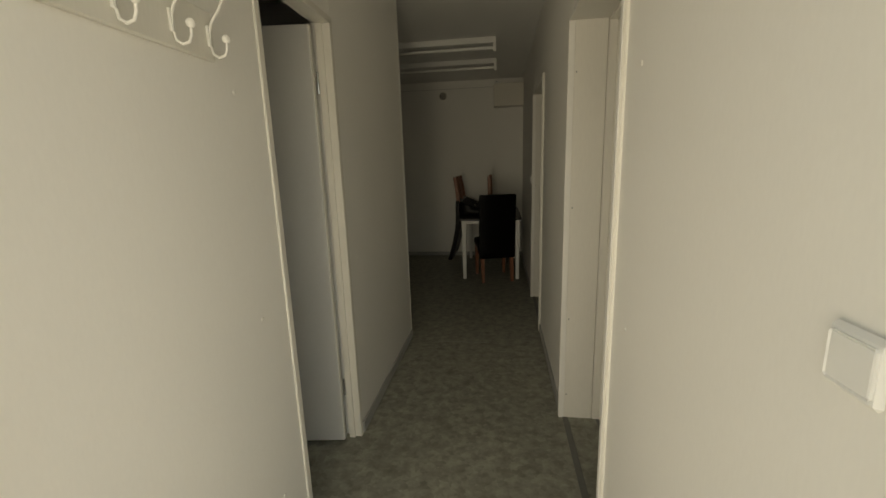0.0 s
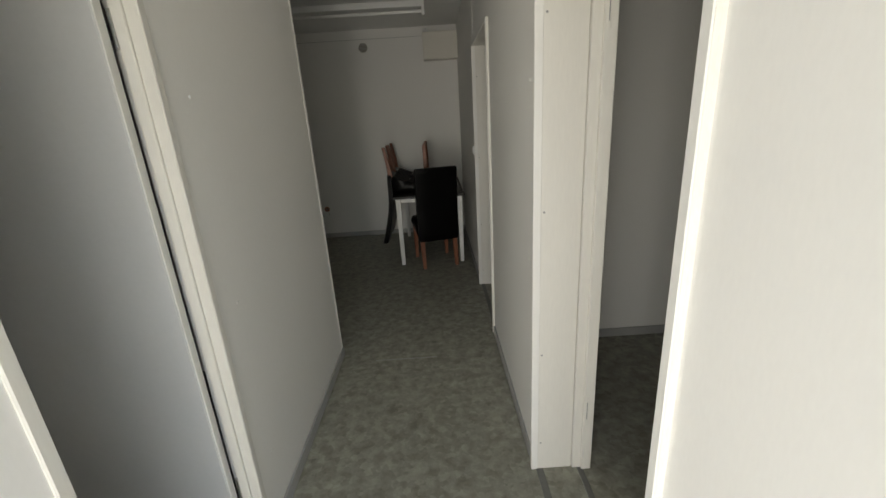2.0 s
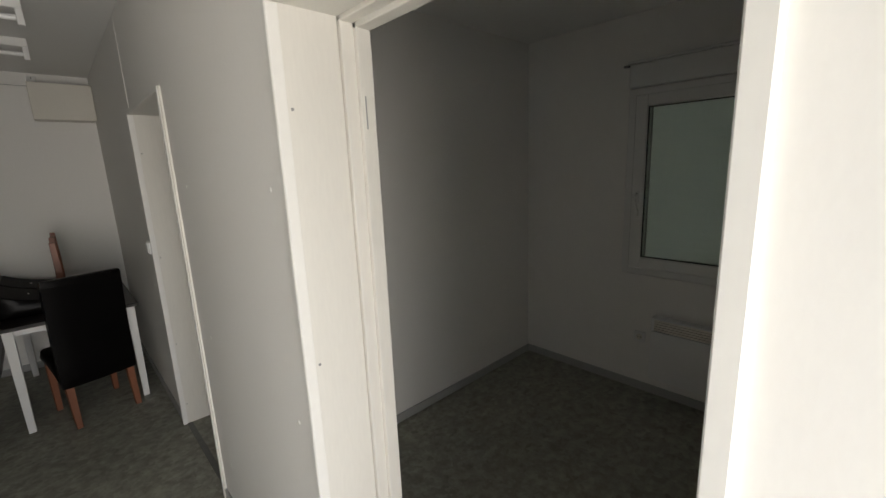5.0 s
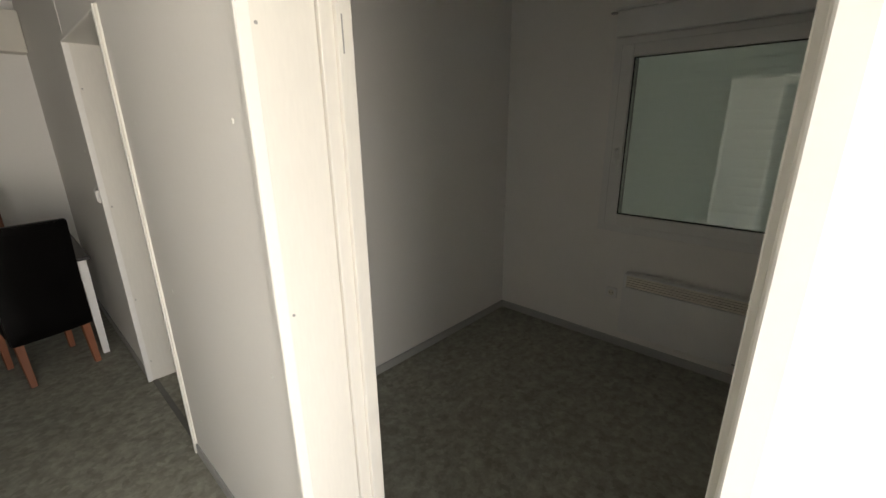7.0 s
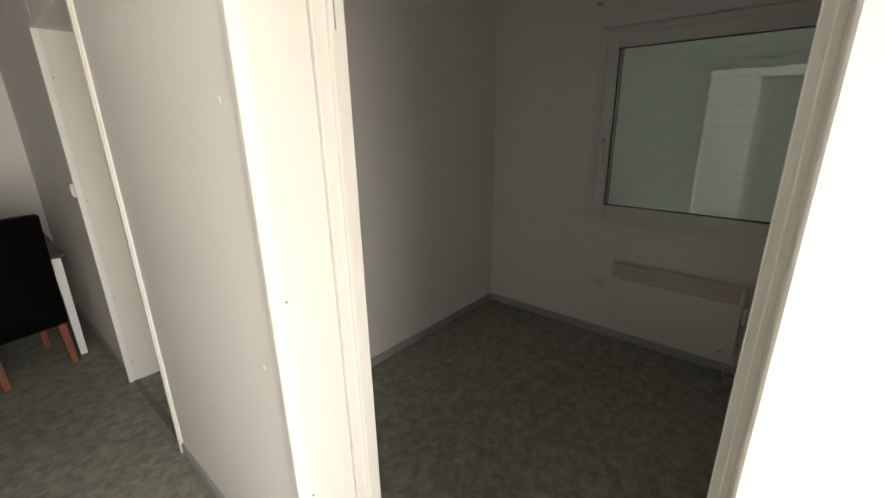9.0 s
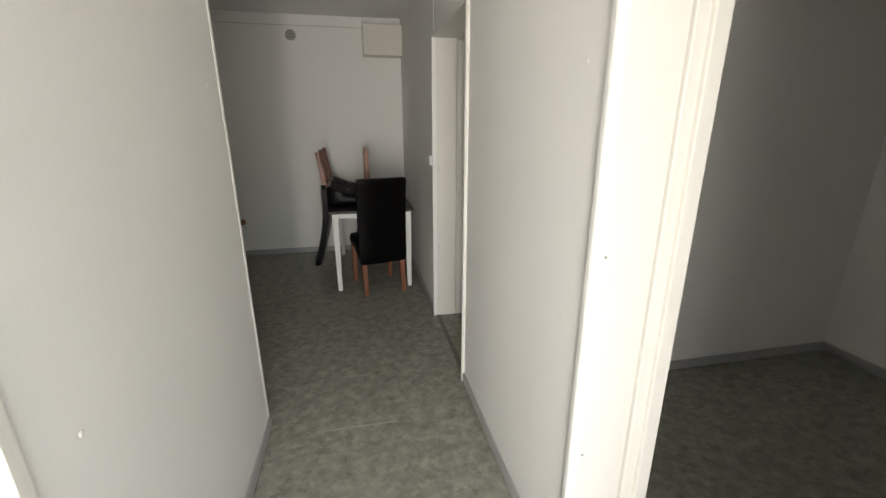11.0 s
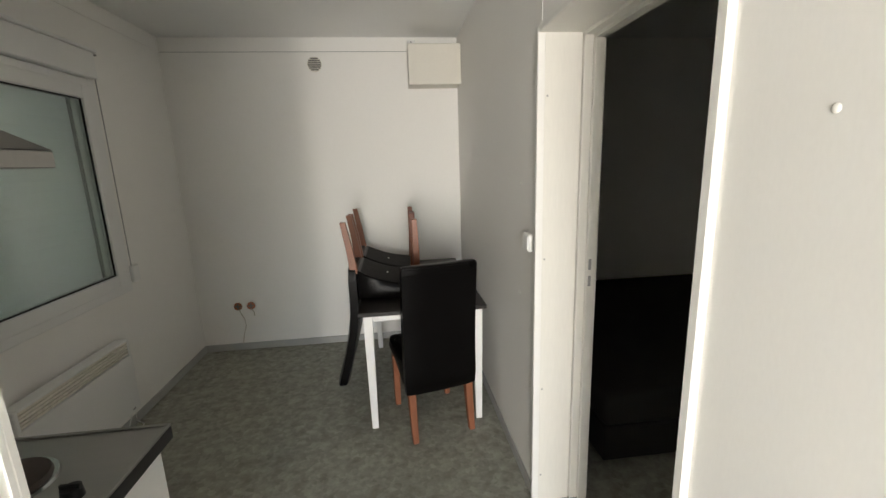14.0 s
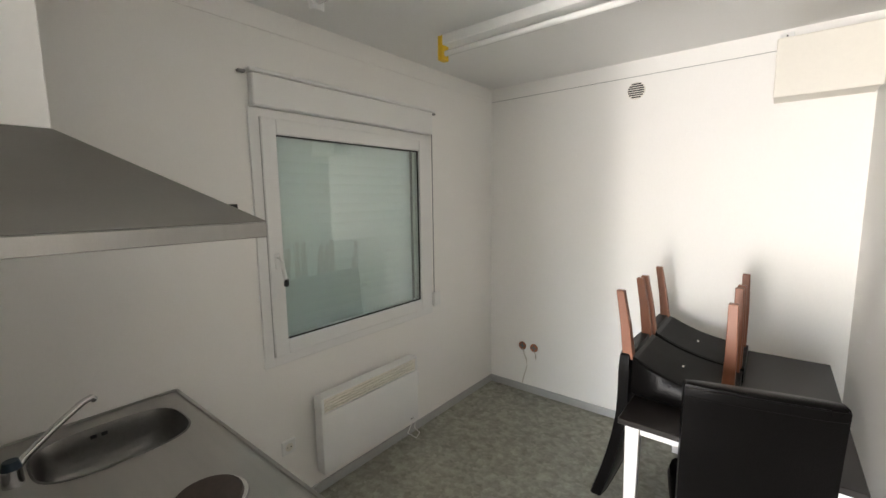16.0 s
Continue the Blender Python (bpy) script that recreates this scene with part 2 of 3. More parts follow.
def wall(name, axis, a0, a1, b0, b1, holes, label, top=H):
    """A wall whose length runs from b0 to b1 along the axis, with holes (from, to, sill, head)."""
    cuts, pieces = b0, []
    for h0, h1, s, t in sorted(holes):
        pieces.append((cuts, h0, 0, top))
        pieces.append((h0, h1, t, top))
        if s > 0:
            pieces.append((h0, h1, 0, s))
        cuts = h1
    pieces.append((cuts, b1, 0, top))
    dims = [(a0, a1, p, q, z0, z1) if axis == "y" else (p, q, a0, a1, z0, z1) for p, q, z0, z1 in pieces]
    return tagged(boxes(name, WALL, dims), label, "wall", kind="structure")


G, N = 0.02, 0.026
wall("wall_right", "y", XR, 0.65, Y0, YF, [(a - N, b + G, 0, 2.0 + G) for a, b in DOORS], "pale grey panel wall with two doorways along the corridor")
wall("wall_left", "y", -0.72, XL, Y0, 4.288, [(2.420, 3.005, 0, 2.0)], "pale grey panel wall with the washroom doorway")
wall("wall_kitchen", "x", 4.198, 4.288, XW, -0.72, [], "pale grey panel wall behind the kitchenette")
wall("wall_window", "y", -1.95, XW, Y0, YF, [(5.335, 6.435, 0.90, 2.02)], "white panel outer wall with the shuttered kitchen window")
wall("wall_far", "x", YF, 7.43, -1.95, 2.98, [], "white panel end wall behind the dining table")
wall("wall_entrance", "x", 1.385, Y0, -1.95, 2.98, [(-0.58, 0.418, 0, 2.06)], "white panel front wall with the open entrance doorway")
wall("wall_outer", "y", XE, 2.98, Y0, YF, [(2.36, 3.426, 0.92, 2.02)], "white panel outer wall with the shuttered bedroom window")
wall("wall_partition", "x", 4.307, 4.40, 0.65, XE, [], "white panel partition between the two side rooms")
tagged(boxes("floor", FLOOR, [(-1.95, 2.98, 1.385, 7.43, -0.06, 0.0)]), "mottled grey vinyl floor, slightly worn", "floor", kind="structure")
tagged(boxes("ceiling", CEIL, [(-1.95, 2.98, 1.385, 7.43, H, 2.62)]), "pale grey painted flat ceiling panels", "ceiling", kind="structure")
tagged(boxes("ground", GROUND, [(-400, 400, -400, 400, -0.5, -0.2)]), "pale compacted gravel yard outside the cabin", "ground", kind="structure")

# grey plastic skirting along the walls
SK = [(XR - 0.010, XR, Y0, 2.365), (XR - 0.010, XR, 3.271, 4.443), (XR - 0.010, XR, 5.366, YF), (XL, XL + 0.012, Y0, 2.405), (XL, XL + 0.012, 3.02, 4.288),
      (XW, XL - 0.016, 4.288, 4.300), (XW, XW + 0.012, 4.300, YF), (XW + 0.012, XR - 0.012, YF - 0.012, YF),
      (0.655, XE, 4.295, 4.307), (XE - 0.012, XE, Y0, 4.295), (0.65, 0.662, Y0, 2.3), (0.65, 0.662, 3.3, 4.295),
      (XE - 0.012, XE, 4.40, YF), (0.655, XE - 0.012, YF - 0.012, YF), (0.655, XE, 4.40, 4.412)]
tagged(boxes("baseboard", BASE, [(a, b, c, d, 0, 0.06) for a, b, c, d in SK], bev=0.003), "grey plastic skirting strip at the foot of the walls", "baseboard", kind="structure")
# flat cover strip under the ceiling
tagged(boxes("trim", WALL, [(XW, XR, YF - 0.005, YF, 2.434, H), (XW, XW + 0.005, 4.288, YF - 0.005, 2.434, H)], bev=0.0015), "white cover strip under the kitchen ceiling", "trim", kind="structure")
# grey strip proud of the wall, coloured as the shadow in the joint
tagged(boxes("trim", VENTM, [(XW + 0.006, XR, YF - 0.0022, YF, 2.4305, 2.4335)]), "thin grey strip standing in for the shadow line below the cover strip", "trim", kind="structure")
# white corner profile where the corridor wall ends, and seams of the panels
tagged(boxes("trim", EDGE, [(XL - 0.016, XL + 0.003, 4.279, 4.291, 0, H), (XL, XL + 0.003, 4.269, 4.279, 0, H)], bev=0.001), "white corner profile at the corridor wall's end", "trim", kind="structure")
tagged(boxes("trim", EDGE, [(XR - 0.002, XR, b + 0.002, b + 0.008, 2.04, H) for a, b in DOORS] + [(XL, XL + 0.002, 3.006, 3.012, 2.03, H)], bev=0.0005), "narrow white joint strips between wall panels", "trim", kind="structure")
# threshold strips and the welded floor joint
tagged(boxes("trim", STRIP, [(0.425, 0.455, a, b, 0, 0.004) for a, b in DOORS] + [(0.60, 0.625, a, b, 0, 0.004) for a, b in DOORS], bev=0.001), "dark grey threshold strips in the doorways", "threshold", kind="structure")
tagged(boxes("trim", WEAR, [(-0.40, -0.0, 4.184, 4.192, 0, 0.0012)]), "pale worn joint in the vinyl floor", "floor joint", kind="structure")


def lining(name, ya, yb, label, hinge_far):
    """Cream board lining of a doorway in the thick wall, with a stepped inner frame."""
    top = empty(name, pose(0, 0, 0), label, "door frame", kind="structure")
    x0, x1, x2 = XR - 0.012, 0.577, 0.657
    boxes("lining_board", TRIM, [(x0, x1, yb, yb + G, 0, 2.0 + G)], top, 0.002)
    boxes("lining_board", TRIM, [(x0, x1, ya - N, ya, 0, 2.0 + G)], top, 0.006)
    boxes("lining_board", TRIM, [(x0, x1, ya, yb, 2.0, 2.0 + G)], top, 0.002)
    # inner frame: first step, second step, architrave on the room side
    for k, (p, q, s) in enumerate(((x1 + 0.002, x1 + 0.038, 0.010), (x1 + 0.038, x2, 0.022))):
        boxes("frame_post", TRIM, [(p, q, yb - s, yb + G, 0.004, 2.0)], top, 0.002)
        boxes("frame_post", TRIM, [(p, q, ya - N, ya + s, 0.004, 2.0)], top, 0.002)
        boxes("frame_head", TRIM, [(p, q, ya - N, yb + G, 2.0 - s, 2.0 + G)], top, 0.002)
    for ua, ub in ((ya - N, ya), (yb, yb + G)):
        boxes("edge_profile", EDGE, [(XR - 0.016, XR - 0.012, ua + 0.001, ub - 0.001, 0, 2.0 + G - 0.002)], top, 0.002)
    boxes("edge_profile", EDGE, [(XR - 0.0155, XR + 0.012, yb - 0.003, yb - 0.0002, 0, 1.998)], top, 0.001)
    boxes("edge_profile", EDGE, [(XR - 0.015, XR - 0.012, ya + 0.001, yb - 0.001, 2.001, 2.0 + G - 0.002)], top, 0.001)
    for z in (0.14, 0.57, 1.15, 1.78):
        bm = bmesh.new()
        rod(bm, (0.443, yb - 0.001, z), (0.443, yb + 0.002, z), 0.004, seg=8)
        done("screw", bm, VENTM, top)
    side = yb - 0.022 if hinge_far else yb - 0.0225
    for z in ((0.25, 1.72) if hinge_far else (1.03, 1.10)):
        boxes("hinge" if hinge_far else "strike_plate", TRIM if hinge_far else VENTM,
              [(x2 - 0.036, x2 - 0.024, side - 0.001, side + 0.001, z, z + (0.12 if hinge_far else 0.045))], top, 0.0008)
    if hinge_far:
        for z in (0.25, 1.72):
            bm = bmesh.new()
            rod(bm, (x2 - 0.03, side - 0.002, z + 0.02), (x2 - 0.03, side - 0.0015, z + 0.1), 0.0018, seg=8)
            done("hinge_pin", bm, VENTM, top)
    return top


lining("door_1", *DOORS[0], "cream-painted door lining with bare hinges, leaf removed", True)
lining("door_2", *DOORS[1], "cream-painted door lining with a strike plate", False)


def washroom_door():
    top = empty("door_3", pose(0, 0, 0), "white washroom door standing open in a white frame", "door", kind="structure")
    ya, yb, z = 2.438, 2.987, 1.985
    x0, x1 = XL + 0.006, -0.690
    boxes("frame_post", TRIM, [(x1, x0, yb, yb + 0.03, 0, z + 0.015)], top, 0.003)
    boxes("frame_post", TRIM, [(x1, x0, ya - 0.03, ya, 0, z + 0.015)], top, 0.003)
    boxes("frame_head", TRIM, [(x1, x0, ya - 0.03, yb + 0.03, z, z + 0.03)], top, 0.003)
    boxes("door_stop", TRIM, [(x1, x1 + 0.03, yb - 0.012, yb, 0, z)], top, 0.002)
    leaf = boxes("door_leaf", LEAF, [(-0.60, 0.0, -0.038, 0.0, 0.012, 1.972)], top, 0.003, at=pose(-0.708, 2.973, 0, 0, 0, 7))
    tagged(leaf, "grey-white smooth door leaf")
    boxes("leaf_edge", EDGE, [(0.0, 0.004, -0.036, -0.002, 0.012, 1.972)], top, 0.001, at=pose(-0.708, 2.973, 0, 0, 0, 7))
    for zz in (0.24, 1.70):
        bm = bmesh.new()
        rod(bm, (-0.697, 2.981, zz), (-0.697, 2.981, zz + 0.09), 0.006, seg=10)
        box(bm, -0.697, -0.686, 2.979, 2.983, zz, zz + 0.09)
        done("hinge", bm, CHROME, top)


washroom_door()
# entrance frame
ent = empty("door_4", pose(0, 0, 0), "white entrance door frame standing open to daylight", "door frame", kind="structure")
boxes("frame_post", PVC, [(-0.58, -0.56, 1.38, 1.478, 0, 2.06)], ent, 0.003)
boxes("frame_post", PVC, [(0.405, 0.418, 1.38, 1.478, 0, 2.06)], ent, 0.003)
boxes("frame_head", PVC, [(-0.56, 0.405, 1.38, 1.478, 2.03, 2.06)], ent, 0.003)


# ---- windows ----
def window(name, at, label, w=1.02, dark_tip=True):
    """Single-sash window seen from inside along local y; local x to the viewer's right, z up from the glass's lower edge."""
    top = empty(name, at, label, "window", kind="structure")
    h = w
    a = w / 2
    # cover frame on the wall, then the sash
    o, s = 0.125, 0.075
    boxes("outer_frame", PVC, [(-a - o, -a - s + 0.004, -0.012, 0.06, -o, h + o - 0.01), (a + s - 0.004, a + o, -0.012, 0.06, -o, h + o - 0.01),
                               (-a - s, a + s, -0.012, 0.06, -o, -s + 0.004), (-a - s, a + s, -0.012, 0.06, h + s - 0.004, h + o - 0.01)], top, 0.003)
    sash = boxes("sash", PVC, [(-a - s, -a, -0.024, 0.05, -s, h + s), (a, a + s, -0.024, 0.05, -s, h + s), (-a, a, -0.024, 0.05, -s, 0), (-a, a, -0.024, 0.05, h, h + s)], top, 0.004)
    boxes("gasket", GASKET, [(-a, -a + 0.005, -0.010, 0.0, 0, h), (a - 0.005, a, -0.010, 0.0, 0, h), (-a + 0.005, a - 0.005, -0.010, 0.0, 0, 0.006), (-a + 0.005, a - 0.005, -0.010, 0.0, h - 0.006, h)], top)
    boxes("sash_joint", BASE, [(-a - s - 0.003, -a - s, -0.016, -0.0125, -s, h + s)], top)
    pane = boxes("pane", GLASS, [(-a, a, 0.004, 0.006, 0, h)], top)
    pane.visible_shadow = False
    # closed roller shutter outside
    n = 20
    pitch = h * 1.08 / n
    bm = bmesh.new()
    prof = [(0.0, 0.0), (-0.0012, 0.2), (-0.0018, 0.5), (-0.0012, 0.8), (0.0, 1.0), (0.008, 1.0), (0.008, 0.0)]
    loft(bm, [[(x, 0.075 + py, pz * pitch) for py, pz in prof] for x in (-a - 0.03, a + 0.03)])
    first = done("slat", bm, SHUT, top, at=pose(0, 0, -0.03))
    for k in range(1, n):
        sl = new("slat", first.data)
        sl.parent = top
        sl.matrix_basis = pose(0, 0, -0.03 + k * pitch)
    # side rails; bottom and top boards added to stop light leaking past the slats
    boxes("shutter_rail_and_filler", VENTM, [(a - 0.004, a + 0.045, 0.052, 0.066, -0.045, h + 0.05), (-a - 0.045, -a + 0.004, 0.052, 0.066, -0.045, h + 0.05),
                                  (-a - 0.045, a + 0.045, 0.052, 0.11, -0.046, -0.031), (-a - 0.045, a + 0.045, 0.052, 0.066, h + 0.03, h + 0.055)], top)
    # roller box above with its lid
    boxes("shutter_box", PVC, [(-a - 0.115, a + 0.115, -0.05, 0.0, h + 0.118, h + 0.262)], top, 0.006)
    boxes("box_lid", PVC, [(-a - 0.13, a + 0.14, -0.056, 0.0, h + 0.264, h + 0.282)], top, 0.005)
    boxes("lid_clip", VENTM, [(-a - 0.165, -a - 0.131, -0.03, -0.004, h + 0.256, h + 0.268), (a + 0.141, a + 0.172, -0.03, -0.004, h + 0.256, h + 0.268)], top, 0.003)
    # strap and its winder
    boxes("strap", VENTM, [(a + 0.132, a + 0.140, -0.020, -0.018, 0.02, h + 0.23)], top)
    boxes("strap_winder", PVC, [(a + 0.128, a + 0.205, -0.026, 0.0, -0.08, 0.03)], top, 0.008)
    # handle, turned down
    bm = bmesh.new()
    box(bm, -a - 0.052, -a - 0.022, -0.034, -0.024, 0.37, 0.45, bev=0.004)
    rod(bm, (-a - 0.037, -0.03, 0.43), (-a - 0.037, -0.065, 0.43), 0.010)
    tube(bm, [(-a - 0.037, -0.065, 0.437), (-a - 0.036, -0.068, 0.40), (-a - 0.028, -0.066, 0.35), (-a - 0.018, -0.064, 0.31)], 0.010)
    done("handle", bm, PVC, top, smooth=True)
    boxes("handle_tip", BLACK if dark_tip else PVC, [(-a - 0.029, -a - 0.009, -0.074, -0.056, 0.285, 0.325)], top, 0.003)


WIN = "white plastic window with a closed roller shutter behind it"
window("window_1", pose(XW, 5.885, 0.943, 0, 0, 90), WIN)
window("window_2", pose(XE, 2.893, 0.975, 0, 0, -90), WIN, 0.985, False)


# ---- fixtures ----
def radiator(at, label):
    top = empty("radiator", at, label, "radiator", "electric wall radiators")
    w, h = 0.76, 0.44
    bm = bmesh.new()
    box(bm, -w / 2, w / 2, -0.10, -0.03, 0, h - 0.095, bev=0.008, seg=2)
    done("front_panel", bm, ENAMEL, top, smooth=True)
    boxes("end_cap", ENAMEL, [(-w / 2, -w / 2 + 0.022, -0.10, -0.03, h - 0.097, h), (w / 2 - 0.022, w / 2, -0.10, -0.03, h - 0.097, h), (-w / 2 + 0.02, w / 2 - 0.02, -0.10, -0.03, h - 0.012, h)], top, 0.004)
    boxes("inner_core", GRILLE, [(-w / 2 + 0.022, w / 2 - 0.022, -0.07, -0.035, h - 0.096, h - 0.012)], top)
    for k in range(5):
        z = h - 0.088 + k * 0.0165
        boxes("grille_slat", SLAT, [(-w / 2 + 0.021, w / 2 - 0.021, -0.098, -0.066, z, z + 0.0115)], top, 0.001)
    for bx in (-0.23, 0.23):
        boxes("bracket", ENAMEL, [(bx - 0.02, bx + 0.02, -0.03, 0.0, 0.05, 0.33)], top)
    boxes("control_box", ENAMEL, [(w / 2, w / 2 + 0.03, -0.085, -0.035, 0.22, 0.33)], top, 0.006)
    boxes("badge", VENTM, [(w / 2 - 0.08, w / 2 - 0.055, -0.1015, -0.0995, 0.02, 0.028)], top)
    bm = bmesh.new()
    tube(bm, [(w / 2 + 0.015, -0.05, 0.22), (w / 2 + 0.02, -0.05, 0.05), (w / 2 + 0.01, -0.05, -0.1), (w / 2 + 0.05, -0.06, -0.15), (w / 2 - 0.01, -0.08, -0.152), (w / 2 - 0.04, -0.03, -0.12), (w / 2 + 0.06, -0.006, -0.05)], 0.0035, 6)
    done("cable", bm, PVC, top, smooth=True)


radiator(pose(XW, 5.87, 0.155, 0, 0, 90), "white electric panel radiator with a slotted top, on the kitchen wall")
radiator(pose(XE, 2.88, 0.155, 0, 0, -90), "white electric panel radiator with a slotted top, below the bedroom window")


def wall_socket(at):
    top = empty("wall_socket", at, "white square power socket set on the wall", "socket", "wall sockets")
    boxes("cover", PVC, [(-0.04, 0.04, -0.012, 0, -0.04, 0.04)], top, 0.005)
    bm = bmesh.new()
    rod(bm, (0, -0.0125, 0), (0, -0.0135, 0), 0.021, seg=20)
    done("well", bm, PALEBOX, top)
    bm = bmesh.new()
    for x in (-0.0095, 0.0095):
        rod(bm, (x, -0.0135, 0), (x, -0.0142, 0), 0.003, seg=8)
    done("pin_holes", bm, BLACK, top)


wall_socket(pose(XW, 5.345, 0.365, 0, 0, 90))
wall_socket(pose(XE, 3.36, 0.40, 0, 0, -90))


def light_switch(at, label, s=0.04, d=0.03):
    top = empty("light_switch", at, label, "switch", "light switches")
    boxes("housing", PVC, [(-s, s, -d, 0, -s, s)], top, 0.005)
    boxes("rocker", ENAMEL, [(-s * 0.8, s * 0.8, -d - 0.0025, -d, -s * 0.75, s * 0.75)], top, 0.003)


light_switch(pose(XR, 5.45, 1.205, 0, 0, -90), "white surface-mounted light switch beside the doorway", 0.038, 0.022)
light_switch(pose(XR, 1.556, 1.188, 0, 0, -90), "white surface-mounted light switch beside the entrance", 0.033, 0.010)


def lamp(at, label, taped):
    top = empty("ceiling_lamp", at, label, "ceiling lamp", "fluorescent ceiling lamps")
    L = 1.51
    boxes("body", ENAMEL, [(0, L, -0.027, 0.027, -0.052, 0)], top, 0.003)
    bm = bmesh.new()
    rod(bm, (0.03, 0, -0.092), (L - 0.03, 0, -0.092), 0.015, seg=16)
    done("tube", bm, TUBE, top, smooth=True)
    boxes("lampholder", ENAMEL, [(L - 0.028, L, -0.024, 0.024, -0.128, -0.051)], top, 0.003)
    boxes("lampholder", YELLOW if taped else ENAMEL, [(-0.006 if taped else 0, 0.03, -0.028, 0.028, -0.128, 0 if taped else -0.051)], top, 0.003)


LAMP = "white batten lamp with a bare unlit fluorescent tube"
lamp(pose(-1.45, 5.36, H), LAMP, False)
lamp(pose(-1.45, 6.18, H), LAMP + ", one end yellow", True)

# vent grille on the end wall
vent = empty("vent_grille", pose(-0.714, YF, 2.34), "round grey vent grille with slats on the end wall", "vent")
bm = bmesh.new()
rod(bm, (0, 0, 0), (0, -0.008, 0), 0.057, 0.054, 28)
done("disc", bm, PALEBOX, vent, smooth=True)
for k in range(7):
    z = -0.042 + k * 0.014
    hw = math.sqrt(0.051 ** 2 - z * z)
    boxes("slat", GASKET, [(-hw, hw, -0.010, -0.0075, z - 0.004, z + 0.004)], vent)

# fuse box in the corner under the ceiling, with a small junction box above
fuse = empty("fuse_box", pose(0.214, YF, 2.148), "ivory fuse box high in the kitchen corner", "fuse box")
boxes("case", PALEBOX, [(-0.2, 0.2, -0.205, 0, 0, 0.283)], fuse, 0.004)
boxes("lid", PALEBOX, [(-0.202, 0.202, -0.222, -0.207, -0.006, 0.287)], fuse, 0.004)
jb = empty("junction_box", pose(0.05, YF - 0.005, 2.475), "small white junction box above the fuse box", "junction box")
boxes("cover", PVC, [(-0.03, 0.03, -0.03, 0, -0.035, 0.035)], jb, 0.004)
boxes("knockout", GASKET, [(-0.004, 0.004, -0.0315, -0.029, 0.014, 0.022)], jb)

WIRE = mat("aged_wire", (0.52, 0.47, 0.40), 0.5)
# two open flush boxes with a hanging wire
for x in (-1.537, -1.43):
    fb = empty("flush_box", pose(x, YF, 0.395), "open orange flush socket box in the end wall", "socket box", "flush boxes")
    bm = bmesh.new()
    rod(bm, (0, 0, 0), (0, -0.004, 0), 0.034, seg=20)
    done("rim", bm, COPPER, fb)
    boxes("bridge", STRIP, [(-0.026, 0.026, -0.0065, -0.004, -0.006, 0.006), (-0.006, 0.006, -0.0068, -0.004, -0.026, 0.026)], fb, 0.001)
wire = bmesh.new()
tube(wire, [(-1.53, YF - 0.006, 0.375), (-1.515, YF - 0.012, 0.33), (-1.49, YF - 0.014, 0.28), (-1.487, YF - 0.014, 0.22), (-1.51, YF - 0.014, 0.15), (-1.53, YF - 0.014, 0.06)], 0.003, 6)
tagged(done("loose_wire", wire, WIRE, smooth=True), "thin beige wire hanging from the flush box", "wire")
stub = bmesh.new()
tube(stub, [(-1.43, YF - 0.006, 0.37), (-1.405, YF - 0.02, 0.345), (-1.40, YF - 0.03, 0.31)], 0.0035, 6)
tagged(done("loose_wire", stub, WIRE, smooth=True), "short beige wire stub below the flush box", "wire")
tagged(boxes("wall_clip", BLACK, [(XW, XW + 0.02, 5.135, 5.17, 1.60, 1.635)], bev=0.003), "small black clip on the kitchen wall", "clip")

# plastic screw caps on the wall panels
cap_bm = bmesh.new()
bmesh.ops.create_uvsphere(cap_bm, u_segments=12, v_segments=8, radius=0.007)
bmesh.ops.scale(cap_bm, vec=(0.45, 1, 1), verts=cap_bm.verts)
cap = tagged(done("screw_cap", cap_bm, EDGE, smooth=True, at=pose(XR, 2.243, 0.935)), "white plastic screw cap on the wall panel", "screw cap", "screw caps")
CAPS = [(XR, y, z) for y in (2.243, 3.376, 4.265) for z in (0.29, 0.935, 1.598)] + [(XL, y, z) for y in (2.267, 3.136, 4.137) for z in (0.30, 0.93, 1.59)] + [(XR, 5.6, 0.93), (XR, 5.6, 1.45)]
for c in CAPS:
    if c != (XR, 2.243, 0.935):
        copy_thing(cap, pose(*c))


# ---- coat rack ----
def coat_rack():
    top = empty("coat_rack", pose(XL, 1.85, 1.65), "cream wall board with white double coat hooks", "coat rack")
    boxes("board", TRIM, [(0, 0.016, -0.36, 0.335, 0, 0.115)], top, 0.003)
    for y in (-0.225, -0.085, 0.055, 0.195, 0.315):
        bm = bmesh.new()
        tube(bm, [(0.022, y, 0.075), (0.022, y, 0.03), (0.026, y, 0.012), (0.040, y, 0.004), (0.056, y, 0.008), (0.063, y, 0.022), (0.064, y, 0.036)], 0.0033, 8)
        tube(bm, [(0.021, y, 0.06), (0.030, y, 0.085), (0.052, y, 0.11), (0.066, y, 0.135), (0.070, y, 0.155)], 0.0033, 8)
        for p in ((0.064, y, 0.045), (0.071, y, 0.163)):
            bmesh.ops.create_uvsphere(bm, u_segments=12, v_segments=8, radius=0.010, matrix=Matrix.Translation(p))
        box(bm, 0.016, 0.023, y - 0.007, y + 0.007, 0.03, 0.078, bev=0.002)
        done("hook", bm, EDGE, top, smooth=True)


coat_rack()


